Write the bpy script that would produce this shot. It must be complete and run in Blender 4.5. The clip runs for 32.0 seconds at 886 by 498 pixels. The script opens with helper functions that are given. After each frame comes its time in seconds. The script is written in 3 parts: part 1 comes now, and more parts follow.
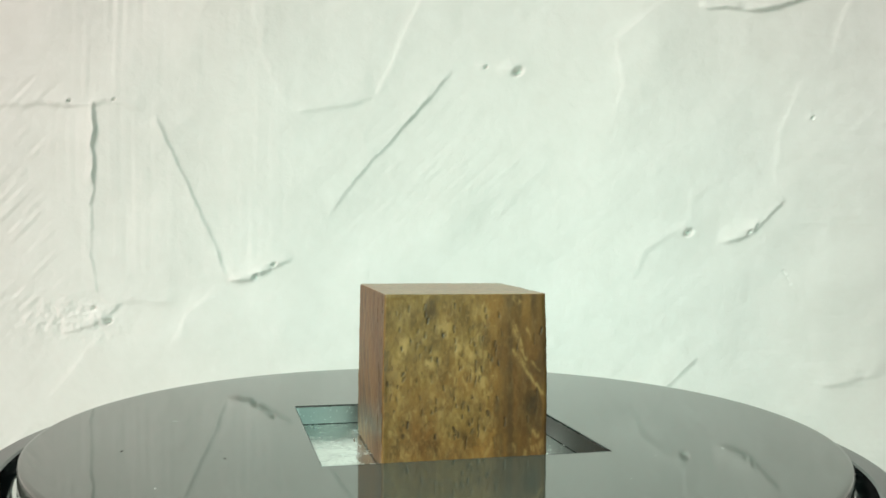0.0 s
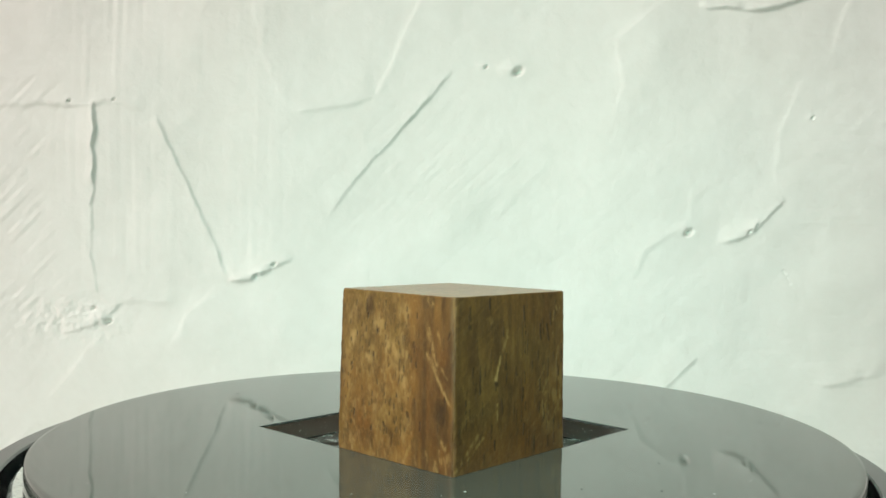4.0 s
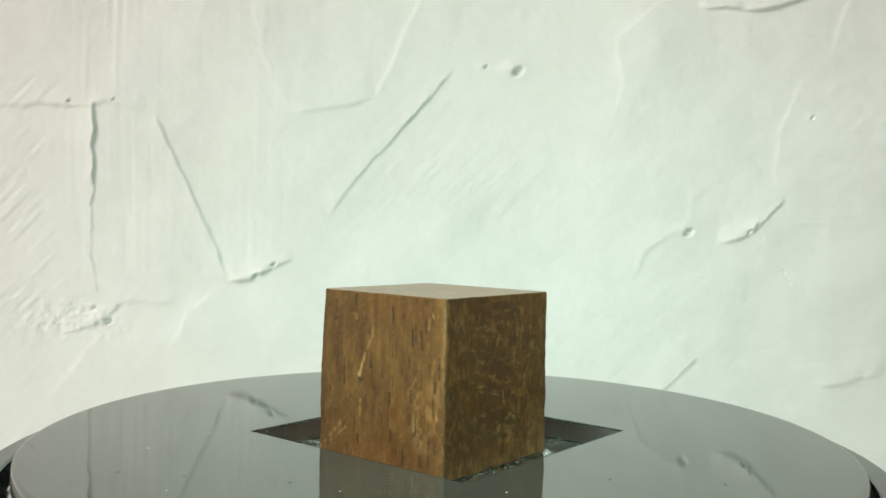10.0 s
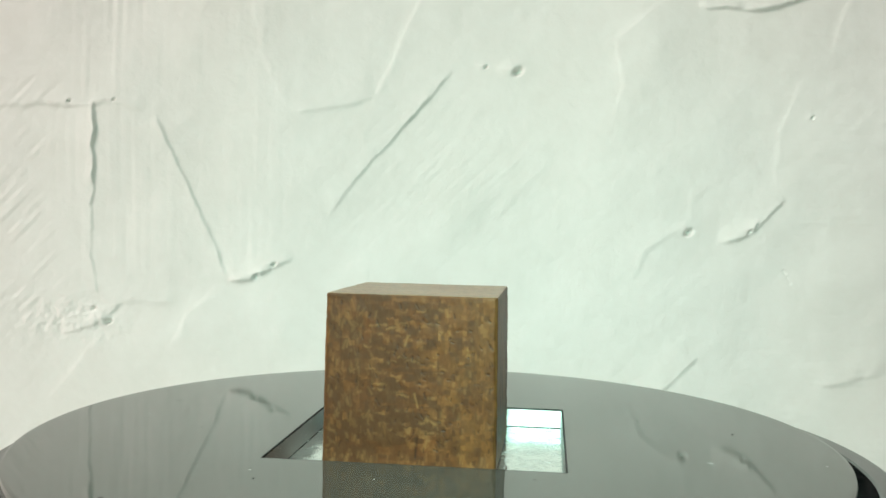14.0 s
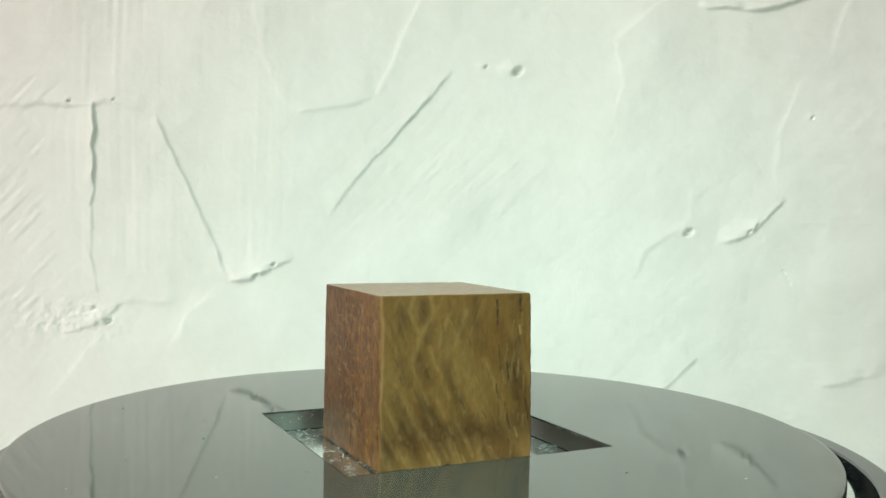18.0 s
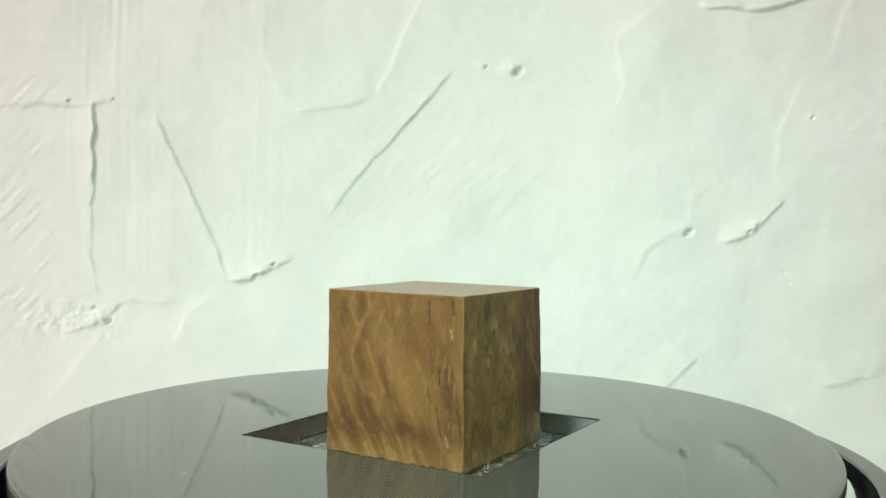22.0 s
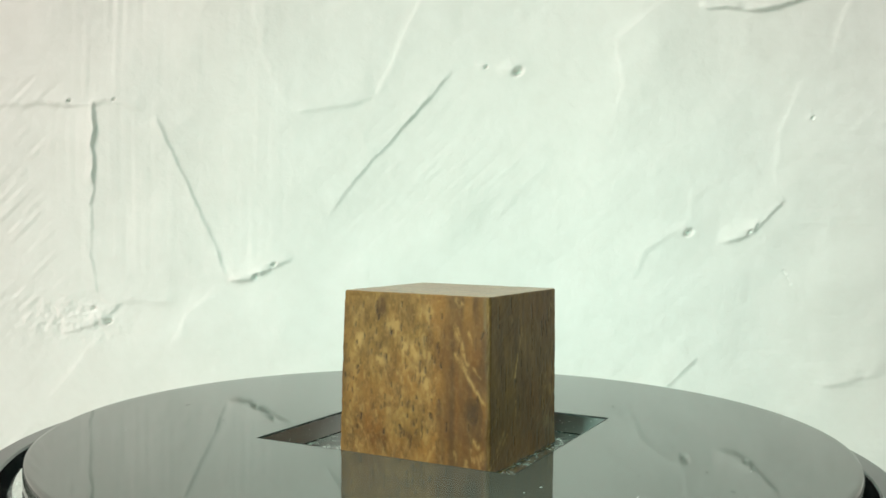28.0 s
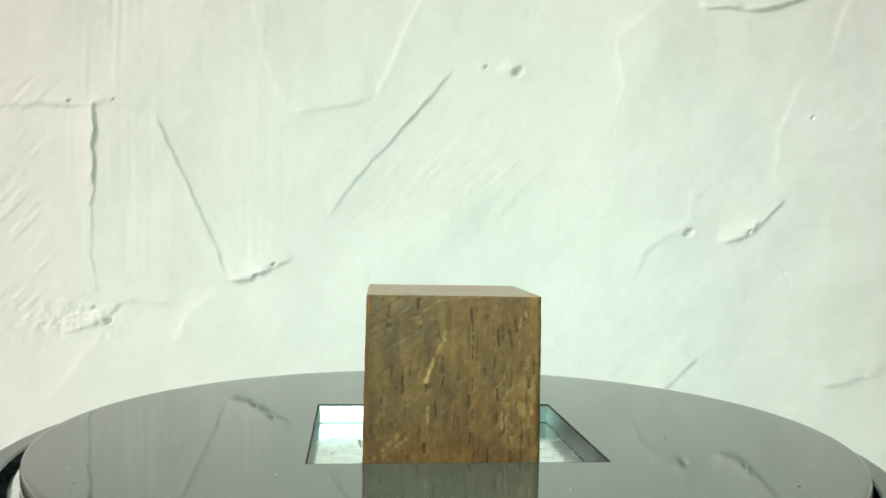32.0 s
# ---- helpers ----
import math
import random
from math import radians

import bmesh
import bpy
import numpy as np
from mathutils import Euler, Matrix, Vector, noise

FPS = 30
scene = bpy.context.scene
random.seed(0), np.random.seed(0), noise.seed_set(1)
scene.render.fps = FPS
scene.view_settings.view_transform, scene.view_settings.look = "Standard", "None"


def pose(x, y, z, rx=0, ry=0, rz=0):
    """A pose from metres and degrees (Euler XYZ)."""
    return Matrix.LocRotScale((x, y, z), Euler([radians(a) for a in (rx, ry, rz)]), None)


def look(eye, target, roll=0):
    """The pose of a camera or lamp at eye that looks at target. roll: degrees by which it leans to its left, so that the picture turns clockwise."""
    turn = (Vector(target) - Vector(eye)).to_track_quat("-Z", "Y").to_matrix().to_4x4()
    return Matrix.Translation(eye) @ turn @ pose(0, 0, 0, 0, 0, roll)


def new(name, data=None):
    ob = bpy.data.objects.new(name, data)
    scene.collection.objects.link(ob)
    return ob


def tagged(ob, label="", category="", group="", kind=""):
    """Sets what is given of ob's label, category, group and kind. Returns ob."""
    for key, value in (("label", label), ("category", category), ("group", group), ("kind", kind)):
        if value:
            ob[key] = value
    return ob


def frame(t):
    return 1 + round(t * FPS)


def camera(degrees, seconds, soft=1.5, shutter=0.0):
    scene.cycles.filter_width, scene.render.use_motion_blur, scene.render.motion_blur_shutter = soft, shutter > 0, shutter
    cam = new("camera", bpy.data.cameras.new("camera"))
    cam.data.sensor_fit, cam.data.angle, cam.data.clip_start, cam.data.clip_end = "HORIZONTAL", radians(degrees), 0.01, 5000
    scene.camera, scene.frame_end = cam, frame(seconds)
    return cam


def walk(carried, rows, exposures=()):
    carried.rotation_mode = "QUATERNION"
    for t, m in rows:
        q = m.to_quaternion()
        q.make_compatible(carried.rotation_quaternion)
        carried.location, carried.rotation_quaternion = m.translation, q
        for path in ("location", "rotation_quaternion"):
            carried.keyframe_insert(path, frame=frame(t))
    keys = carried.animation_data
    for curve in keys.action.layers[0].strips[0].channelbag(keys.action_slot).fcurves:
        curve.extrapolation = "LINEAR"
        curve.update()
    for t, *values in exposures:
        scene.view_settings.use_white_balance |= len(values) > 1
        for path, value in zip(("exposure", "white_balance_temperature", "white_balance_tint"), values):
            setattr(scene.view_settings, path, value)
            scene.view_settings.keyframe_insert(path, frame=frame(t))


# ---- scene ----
TOP = 0.80          # height of the disc's upper face
LAST = 32.0
cam = camera(51.77, LAST, soft=1.6)
EYE = Vector((0, -0.14737, TOP + 0.03298))
AIM = EYE + Vector((0.00469777, 0.99965546, -0.0258243))
walk(cam, [(0, look(EYE, AIM, 0.917)), (LAST, look(EYE, AIM, 0.917))],
     [(0, 0.0, 6500, -2), (7, -0.01, 6500, -2), (13, -0.05, 6500, -2), (17, -0.05, 6500, -2), (18, 0.02, 6500, -3), (19, 0.09, 6500, -4), (20, 0.11, 6500, -4),
      (21, 0.06, 6500, -4), (23, 0.05, 6500, -4), (LAST, 0.06, 6500, -4)])

# ---- light ----
world = bpy.data.worlds.new("world")
scene.world = world
world.use_nodes = True
wn = world.node_tree.nodes
sky = wn.new("ShaderNodeTexSky")
sky.sky_type, sky.sun_disc = "NISHITA", False
sky.sun_elevation, sky.sun_rotation = radians(35), radians(200)
wn["Background"].inputs["Strength"].default_value = 0.05
world.node_tree.links.new(sky.outputs[0], wn["Background"].inputs["Color"])


def area_lamp(name, eye, target, power, color, width, height, shape="RECTANGLE"):
    data = bpy.data.lights.new(name, "AREA")
    data.energy, data.color, data.shape, data.size, data.size_y = power, color, shape, width, height
    lamp = new(name, data)
    lamp.matrix_world = look(eye, target)
    return lamp


# the work lamp over the camera, and daylight in the window of the west wall
work_lamp = area_lamp("work_lamp", (-0.008, -0.21, TOP + 0.097), (0.025, 0.11, TOP - 0.025), 0.107, (0.63, 1.0, 0.89), 0.03, 0.03, "DISK")
work_lamp.data.spread = radians(76)
area_lamp("window_light", (-1.46, -1.35, 1.85), (0, 0.0, 0.9), 44.0, (1.0, 0.865, 0.86), 0.9, 0.9)


# ---- node helpers ----
def material(name):
    m = bpy.data.materials.new(name)
    m.use_nodes = True
    return m, m.node_tree.nodes, m.node_tree.links, m.node_tree.nodes["Principled BSDF"]


def noise_node(nodes, links, scale, detail=4.0, rough=0.55, stretch=None, coords="Object"):
    tc = nodes.new("ShaderNodeTexCoord")
    tex = nodes.new("ShaderNodeTexNoise")
    tex.inputs["Scale"].default_value = scale
    tex.inputs["Detail"].default_value = detail
    tex.inputs["Roughness"].default_value = rough
    if stretch:
        mp = nodes.new("ShaderNodeMapping")
        mp.inputs["Scale"].default_value = stretch
        links.new(tc.outputs[coords], mp.inputs["Vector"])
        links.new(mp.outputs[0], tex.inputs["Vector"])
    else:
        links.new(tc.outputs[coords], tex.inputs["Vector"])
    return tex


def ramp_node(nodes, links, source, stops):
    r = nodes.new("ShaderNodeValToRGB")
    el = r.color_ramp.elements
    while len(el) < len(stops):
        el.new(0.5)
    for e, (at, col) in zip(el, stops):
        e.position = at
        e.color = (*col, 1) if len(col) == 3 else (col[0], col[0], col[0], 1)
    links.new(source, r.inputs["Fac"])
    return r


def mix_node(nodes, links, fac, a, b, blend="MIX"):
    mx = nodes.new("ShaderNodeMix")
    mx.data_type, mx.blend_type = "RGBA", blend
    for sock, val in ((mx.inputs[0], fac), (mx.inputs[6], a), (mx.inputs[7], b)):
        if isinstance(val, bpy.types.NodeSocket):
            links.new(val, sock)
        elif isinstance(val, (int, float)):
            sock.default_value = val
        else:
            sock.default_value = (*val, 1)
    return mx.outputs[2]


def bump_node(nodes, links, height, strength, distance, bsdf, below=None):
    b = nodes.new("ShaderNodeBump")
    b.inputs["Strength"].default_value = strength
    b.inputs["Distance"].default_value = distance
    links.new(height, b.inputs["Height"])
    if below:
        links.new(below.outputs[0], b.inputs["Normal"])
    links.new(b.outputs[0], bsdf.inputs["Normal"])
    return b


def attribute_node(nodes, name):
    a = nodes.new("ShaderNodeAttribute")
    a.attribute_name = name
    return a.outputs["Fac"]


# ---- materials ----
def plaster_material():
    m, n, l, b = material("plaster")
    broad = noise_node(n, l, 14, 3)
    fine = noise_node(n, l, 160, 5, 0.6)
    tone = mix_node(n, l, 0.35, broad.outputs["Fac"], fine.outputs["Fac"])
    col = ramp_node(n, l, tone, [(0.3, (0.78, 0.75, 0.71)), (0.7, (0.86, 0.845, 0.815))])
    l.new(col.outputs[0], b.inputs["Base Color"])
    b.inputs["Roughness"].default_value = 0.75
    grit = noise_node(n, l, 900, 4, 0.6)
    lumps = noise_node(n, l, 260, 3, 0.5)
    first = bump_node(n, l, lumps.outputs["Fac"], 0.18, 0.0012, b)
    bump_node(n, l, grit.outputs["Fac"], 0.12, 0.0004, b, first)
    return m


def paint_material(name, a, c):
    m, n, l, b = material(name)
    t = noise_node(n, l, 3, 4)
    col = ramp_node(n, l, t.outputs["Fac"], [(0.3, a), (0.7, c)])
    l.new(col.outputs[0], b.inputs["Base Color"])
    b.inputs["Roughness"].default_value = 0.7
    g = noise_node(n, l, 120, 4)
    bump_node(n, l, g.outputs["Fac"], 0.15, 0.002, b)
    return m


def black_gloss_material(name, rough_lo, rough_hi, clean, dusty):
    m, n, l, b = material(name)
    film = noise_node(n, l, 45, 5, 0.6)
    col = ramp_node(n, l, film.outputs["Fac"], [(0.35, clean), (0.75, dusty)])
    l.new(col.outputs[0], b.inputs["Base Color"])
    r = ramp_node(n, l, film.outputs["Fac"], [(0.35, (rough_lo,)), (0.75, (rough_hi,))])
    l.new(r.outputs[0], b.inputs["Roughness"])
    b.inputs["IOR"].default_value = 1.8
    return m


def cut_edge_material():
    m, n, l, b = material("laser_cut_edge")
    b.inputs["IOR"].default_value = 4.6
    b.inputs["Anisotropic"].default_value = 0.89
    b.inputs["Anisotropic Rotation"].default_value = 0.25
    tangent = n.new("ShaderNodeTangent")
    tangent.direction_type, tangent.axis = "RADIAL", "Z"
    l.new(tangent.outputs[0], b.inputs["Tangent"])
    dust = noise_node(n, l, 2600, 2, 0.5)
    col = ramp_node(n, l, dust.outputs["Fac"], [(0.68, (0.006, 0.007, 0.006)), (0.70, (0.7, 0.71, 0.68))])
    l.new(col.outputs[0], b.inputs["Base Color"])
    saw = noise_node(n, l, 1.0, 3, 0.6, (1900, 1900, 90))
    rings = noise_node(n, l, 1.0, 3, 0.6, (160, 160, 2400))
    both = mix_node(n, l, 0.5, saw.outputs["Fac"], rings.outputs["Fac"])
    r = ramp_node(n, l, both, [(0.35, (0.32,)), (0.65, (0.44,))])
    l.new(r.outputs[0], b.inputs["Roughness"])
    bump_node(n, l, both, 0.25, 0.0002, b)
    return m


def mirror_material():
    m, n, l, b = material("dusty_mirror")
    cloud = noise_node(n, l, 320, 6, 0.65)
    specks = noise_node(n, l, 1500, 3, 0.6)
    both = mix_node(n, l, 0.45, cloud.outputs["Fac"], specks.outputs["Fac"])
    met = ramp_node(n, l, both, [(0.48, (1.0,)), (0.64, (0.6,))])
    l.new(met.outputs[0], b.inputs["Metallic"])
    b.inputs["Base Color"].default_value = (0.80, 0.85, 0.82, 1)
    r = ramp_node(n, l, both, [(0.42, (0.06,)), (0.64, (0.36,))])
    l.new(r.outputs[0], b.inputs["Roughness"])
    bump_node(n, l, both, 0.15, 0.0002, b)
    return m


def wood_material():
    m, n, l, b = material("oiled_hardwood")
    grain = noise_node(n, l, 1.0, 5, 0.65, (900, 900, 130))
    broad = noise_node(n, l, 1.0, 4, 0.6, (260, 260, 110))
    fine = noise_node(n, l, 1500, 4, 0.6)
    g = mix_node(n, l, 0.5, grain.outputs["Fac"], broad.outputs["Fac"])
    g = mix_node(n, l, 0.2, g, fine.outputs["Fac"])
    g = mix_node(n, l, attribute_node(n, "streak"), (0.5, 0.5, 0.5), g)
    tan = ramp_node(n, l, g, [(0.35, (0.0744, 0.0291, 0.0060)), (0.5, (0.1712, 0.0733, 0.0164)), (0.66, (0.2838, 0.1356, 0.0354))])
    red = ramp_node(n, l, g, [(0.35, (0.0483, 0.0149, 0.0038)), (0.5, (0.1166, 0.0393, 0.0076)), (0.66, (0.2028, 0.0775, 0.0171))])
    olive = ramp_node(n, l, g, [(0.35, (0.0665, 0.0319, 0.0069)), (0.5, (0.1537, 0.0787, 0.0199)), (0.66, (0.2632, 0.1455, 0.0397))])
    col = mix_node(n, l, attribute_node(n, "redness"), tan.outputs[0], red.outputs[0])
    col = mix_node(n, l, attribute_node(n, "olive"), col, olive.outputs[0])
    col = mix_node(n, l, attribute_node(n, "stain"), col, (0.052, 0.023, 0.007))
    col = mix_node(n, l, attribute_node(n, "fleck_and_sheen"), col, (0.37, 0.212, 0.078))
    # dark pores, and the painted shade along the foot
    col = mix_node(n, l, attribute_node(n, "pore_foot_shade"), col, (0.016, 0.009, 0.005))
    # painted sheen of the top face
    col = mix_node(n, l, attribute_node(n, "pale"), col, (0.40, 0.31, 0.215))
    l.new(col, b.inputs["Base Color"])
    b.inputs["Roughness"].default_value = 0.55
    l.new(attribute_node(n, "polish"), b.inputs["Coat Weight"])
    l.new(attribute_node(n, "polish"), b.inputs["Specular IOR Level"])
    b.inputs["Coat Roughness"].default_value = 0.42
    b.inputs["Coat IOR"].default_value = 1.25
    bump_node(n, l, g, 0.12, 0.0003, b)
    return m


def plain_material(name, color, rough, transmission=0.0):
    m, n, l, b = material(name)
    b.inputs["Base Color"].default_value = (*color, 1)
    b.inputs["Roughness"].default_value = rough
    b.inputs["Transmission Weight"].default_value = transmission
    return m


PLASTER = plaster_material()
# very dark so that the unseen room gives little fill light
LOW_FILL_PAINT = paint_material("low_fill_paint", (0.075, 0.072, 0.07), (0.10, 0.096, 0.09))
# white chosen to throw light up onto the lower plaster wall
TABLE_TOP = paint_material("bounce_white", (0.62, 0.61, 0.585), (0.68, 0.67, 0.64))
FLOOR_BROWN = paint_material("floor_brown", (0.30, 0.27, 0.24), (0.36, 0.33, 0.29))
DISC_BLACK = black_gloss_material("black_acrylic", 0.03, 0.06, (0.066, 0.070, 0.060), (0.086, 0.091, 0.079))
BASE_BLACK = black_gloss_material("black_plastic", 0.05, 0.10, (0.02, 0.021, 0.022), (0.05, 0.052, 0.054))
CUT_EDGE = cut_edge_material()
MIRROR = mirror_material()
WOOD = wood_material()
LINT = plain_material("white_lint", (0.75, 0.75, 0.72), 0.8)
DARK_MATT = plain_material("dark_matt", (0.03, 0.03, 0.028), 0.8)
GLUE = plain_material("clear_glue", (0.95, 0.97, 0.95), 0.05, 1.0)


# ---- mesh helpers ----
def part(name, bm, mat, parent=None, label="", smooth=False):
    me = bpy.data.meshes.new(name)
    bm.normal_update()
    if smooth:
        for f in bm.faces:
            f.smooth = True
    bm.to_mesh(me)
    bm.free()
    me.materials.append(mat)
    ob = new(name, me)
    if parent:
        ob.parent = parent
    return tagged(ob, label) if label else ob


def add_box(bm, x0, x1, y0, y1, z0, z1):
    v = [bm.verts.new((x, y, z)) for x in (x0, x1) for y in (y0, y1) for z in (z0, z1)]
    for q in ((0, 1, 3, 2), (4, 6, 7, 5), (0, 4, 5, 1), (2, 3, 7, 6), (0, 2, 6, 4), (1, 5, 7, 3)):
        bm.faces.new([v[i] for i in q])


def box_part(name, mat, *sizes, parent=None):
    bm = bmesh.new()
    add_box(bm, *sizes)
    return part(name, bm, mat, parent)


def lathe(profile, segments=160):
    """A turned body round the z axis; the profile runs from the inside of the top outwards and down."""
    bm = bmesh.new()
    rings = []
    for r, z in profile:
        if r < 1e-6:
            rings.append([bm.verts.new((0, 0, z))] * segments)
        else:
            rings.append([bm.verts.new((r * math.cos(a), r * math.sin(a), z))
                          for a in (2 * math.pi * i / segments for i in range(segments))])
    for a, c in zip(rings, rings[1:]):
        for i in range(segments):
            j = (i + 1) % segments
            quad = list(dict.fromkeys((a[i], c[i], c[j], a[j])))
            if len(quad) > 2:
                bm.faces.new(quad)
    bmesh.ops.recalc_face_normals(bm, faces=bm.faces)
    return bm


def sheet(points):
    """Vertices and quads of a grid of points [row, column, xyz]."""
    rows, cols = points.shape[:2]
    idx = np.arange(rows * cols).reshape(rows, cols)
    quads = np.stack([idx[:-1, :-1], idx[:-1, 1:], idx[1:, 1:], idx[1:, :-1]], -1).reshape(-1, 4)
    return points.reshape(-1, 3), quads


def mesh_from(name, verts, quads, mat, fields=None, parent=None):
    me = bpy.data.meshes.new(name)
    me.vertices.add(len(verts))
    me.vertices.foreach_set("co", np.asarray(verts, np.float32).ravel())
    me.loops.add(quads.size)
    me.loops.foreach_set("vertex_index", quads.astype(np.int32).ravel())
    me.polygons.add(len(quads))
    me.polygons.foreach_set("loop_start", np.arange(0, quads.size, 4, dtype=np.int32))
    me.polygons.foreach_set("use_smooth", np.ones(len(quads), bool))
    me.update(calc_edges=True)
    for key, val in (fields or {}).items():
        at = me.attributes.new(key, "FLOAT", "POINT")
        at.data.foreach_set("value", np.asarray(val, np.float32).ravel())
    me.validate()
    me.materials.append(mat)
    ob = new(name, me)
    if parent:
        ob.parent = parent
    return ob


def value_noise(x, y, seed):
    """Smooth noise from -1 to 1 on arrays."""
    table = np.random.RandomState(seed).rand(256, 256) * 2 - 1
    xi, yi = np.floor(x).astype(int), np.floor(y).astype(int)
    fx, fy = x - xi, y - yi
    fx, fy = fx * fx * (3 - 2 * fx), fy * fy * (3 - 2 * fy)
    g = lambda i, j: table[i % 256, j % 256]
    return (g(xi, yi) * (1 - fx) * (1 - fy) + g(xi + 1, yi) * fx * (1 - fy)
            + g(xi, yi + 1) * (1 - fx) * fy + g(xi + 1, yi + 1) * fx * fy)


def fractal(x, y, seed, octaves=4):
    return sum(value_noise(x * 2 ** k, y * 2 ** k, seed + k) * 0.5 ** k for k in range(octaves))


def segment(x, y, x0, y0, x1, y1):
    """Signed distance to the side of a segment (left of its way is positive), distance past its ends, and the place along it."""
    dx, dy = x1 - x0, y1 - y0
    ln = math.hypot(dx, dy)
    s = ((x - x0) * dx + (y - y0) * dy) / ln
    side = ((y - y0) * dx - (x - x0) * dy) / ln
    past = np.maximum(np.maximum(-s, s - ln), 0)
    return side, past, s / ln


# ---- plaster wall ----
WALL_Y = 0.112


def plaster_relief(xs, zs):
    """How far the plaster stands out, in metres, on the grid of places xs, zs (z from the disc's level)."""
    x, z = np.meshgrid(xs, zs)
    u = x + 0.0004 * value_noise(x * 150, z * 150, 5)
    w = z + 0.0004 * value_noise(x * 150 + 40, z * 150, 6)
    h = 0.0014 * fractal(x * 16, z * 16, 11, 3) + 0.00017 * fractal(x * 90, z * 90, 21, 4)
    # broad trowel pulls and brush marks
    h += 0.00003 * value_noise((x * 0.75 + z * 0.66) * 60, (z * 0.75 - x * 0.66) * 620, 31) * np.clip(value_noise(x * 18, z * 18, 33) + 0.3, 0, 1)
    h += 0.00010 * value_noise(x * 700, z * 40, 37) / (1 + np.exp((0.022 - z) * 500)) * (np.exp(-((x + 0.092) / 0.014) ** 2) + 0.6 * np.exp(-((x + 0.055) / 0.012) ** 2))
    h += 0.00018 * value_noise((x * 0.7 + z * 0.7) * 160, (z * 0.7 - x * 0.7) * 800, 51) / (1 + np.exp((x + 0.108) * 400)) * np.clip(0.4 + value_noise(x * 90, z * 90, 52), 0, 1)
    h += 0.00007 * fractal(x * 70, z * 480, 57, 2) / (1 + np.exp((0.085 - x) * 300))
    h += 0.00010 * fractal(x * 60, z * 330, 58, 2) / (1 + np.exp((x + 0.095) * 300)) / (1 + np.exp((0.066 - z) * 600))
    h += 0.00042 * fractal(x * 420, z * 420, 53, 3) * np.exp(-(((x + 0.104) / 0.014) ** 2 + ((z - 0.005) / 0.006) ** 2))
    h += 0.00007 * value_noise((x * 0.72 + z * 0.69) * 130, (z * 0.72 - x * 0.69) * 900, 55) * np.exp(-(((x + 0.002) / 0.03) ** 2 + ((z - 0.045) / 0.025) ** 2))

    def near(x0, z0, x1, z1, margin):
        """The part of the grid round a segment."""
        c0, c1 = np.searchsorted(xs, (min(x0, x1) - margin, max(x0, x1) + margin))
        r0, r1 = np.searchsorted(zs, (min(z0, z1) - margin, max(z0, z1) + margin))
        return slice(r0, r1), slice(c0, c1)

    def coat_edge(points, heights, soft=0.006, sharp=0.0011, ragged=0.3, taper=0.004):
        """The edge of one coat over the next, along a line of points: it rises gently on the left of its way and drops on the right. Heights in mm, point by point."""
        px, pz = [p[0] for p in points], [p[1] for p in points]
        cut = near(min(px), min(pz), max(px), max(pz), 4 * soft + 0.004)
        if h[cut].size == 0:
            return
        best = np.full(h[cut].shape, 1e9)
        side, along, tall, run = best.copy(), 0 * best, 0 * best, 0.0
        for (x0, z0), (x1, z1), h0, h1 in zip(points, points[1:], heights, heights[1:]):
            lane, past, s = segment(u[cut], w[cut], x0, z0, x1, z1)
            away, ln, s = np.hypot(lane, past), math.hypot(x1 - x0, z1 - z0), np.clip(s, 0, 1)
            take = away < best
            best, side = np.where(take, away, best), np.where(take, np.sign(lane) * away, side)
            along, tall = np.where(take, run + s * ln, along), np.where(take, h0 + (h1 - h0) * s, tall)
            run += ln
        ends = np.clip(np.minimum(along, run - along) / taper, 0, 1)
        key = points[0][0] * 900 + points[0][1] * 700
        side = side + (0.0002 + 0.0004 * ragged) * fractal(along * 240 + key, 0 * along, 45, 3) * np.exp(-np.abs(side) / 0.002)
        vary = np.clip(1 + (0.25 + 0.6 * ragged) * value_noise(along * 300 + key, 0 * along, 47), 0.3, 1.5)
        rise = np.where(side > 0, np.exp(-side / soft), 1 / (1 + (side / sharp) ** 4))
        h[cut] += 0.001 * tall * ends * ends * (3 - 2 * ends) * (1 + (vary - 1) * np.exp(-np.abs(side) / 0.0015)) * rise

    def groove(x0, z0, x1, z1, depth, width=0.00042):
        cut = near(x0, z0, x1, z1, 0.006)
        if h[cut].size == 0:
            return
        side, past, s = segment(u[cut], w[cut], x0, z0, x1, z1)
        h[cut] -= depth * np.exp(-(past / 0.0015) ** 2) * np.clip(0.6 + 0.8 * value_noise(s * 8 + z0 * 70, 0 * s, 43), 0.1, 1) * np.exp(-(side / width) ** 2)

    def knob(x0, z0, radius, height):
        """A blob of plaster, drawn out to the left, with a pit where it broke off."""
        cut = near(x0, z0, x0, z0, radius * 5)
        if h[cut].size == 0:
            return
        a, b = u[cut] - x0, w[cut] - z0
        h[cut] += height * 0.5 * np.exp(-(((a + radius * 0.7) / (radius * 1.5)) ** 2 + ((b - radius * 0.3) / radius) ** 2))
        p, q = (a - radius * 0.3) * 0.8 + b * 0.6, b * 0.8 - (a - radius * 0.3) * 0.6
        h[cut] -= height * 1.8 * np.exp(-((p / (radius * 0.62)) ** 2 + (q / (radius * 0.40)) ** 2))

    coat_edge(((-0.0972, 0.012), (-0.0987, 0.0249), (-0.0988, 0.0401), (-0.0985, 0.0441), (-0.098, 0.0537), (-0.0981, 0.0670)), (0.25, 0.4, 0.5, 0.75, 0.85, 0.75), 0.004, 0.0007, 0.6, 0.002)
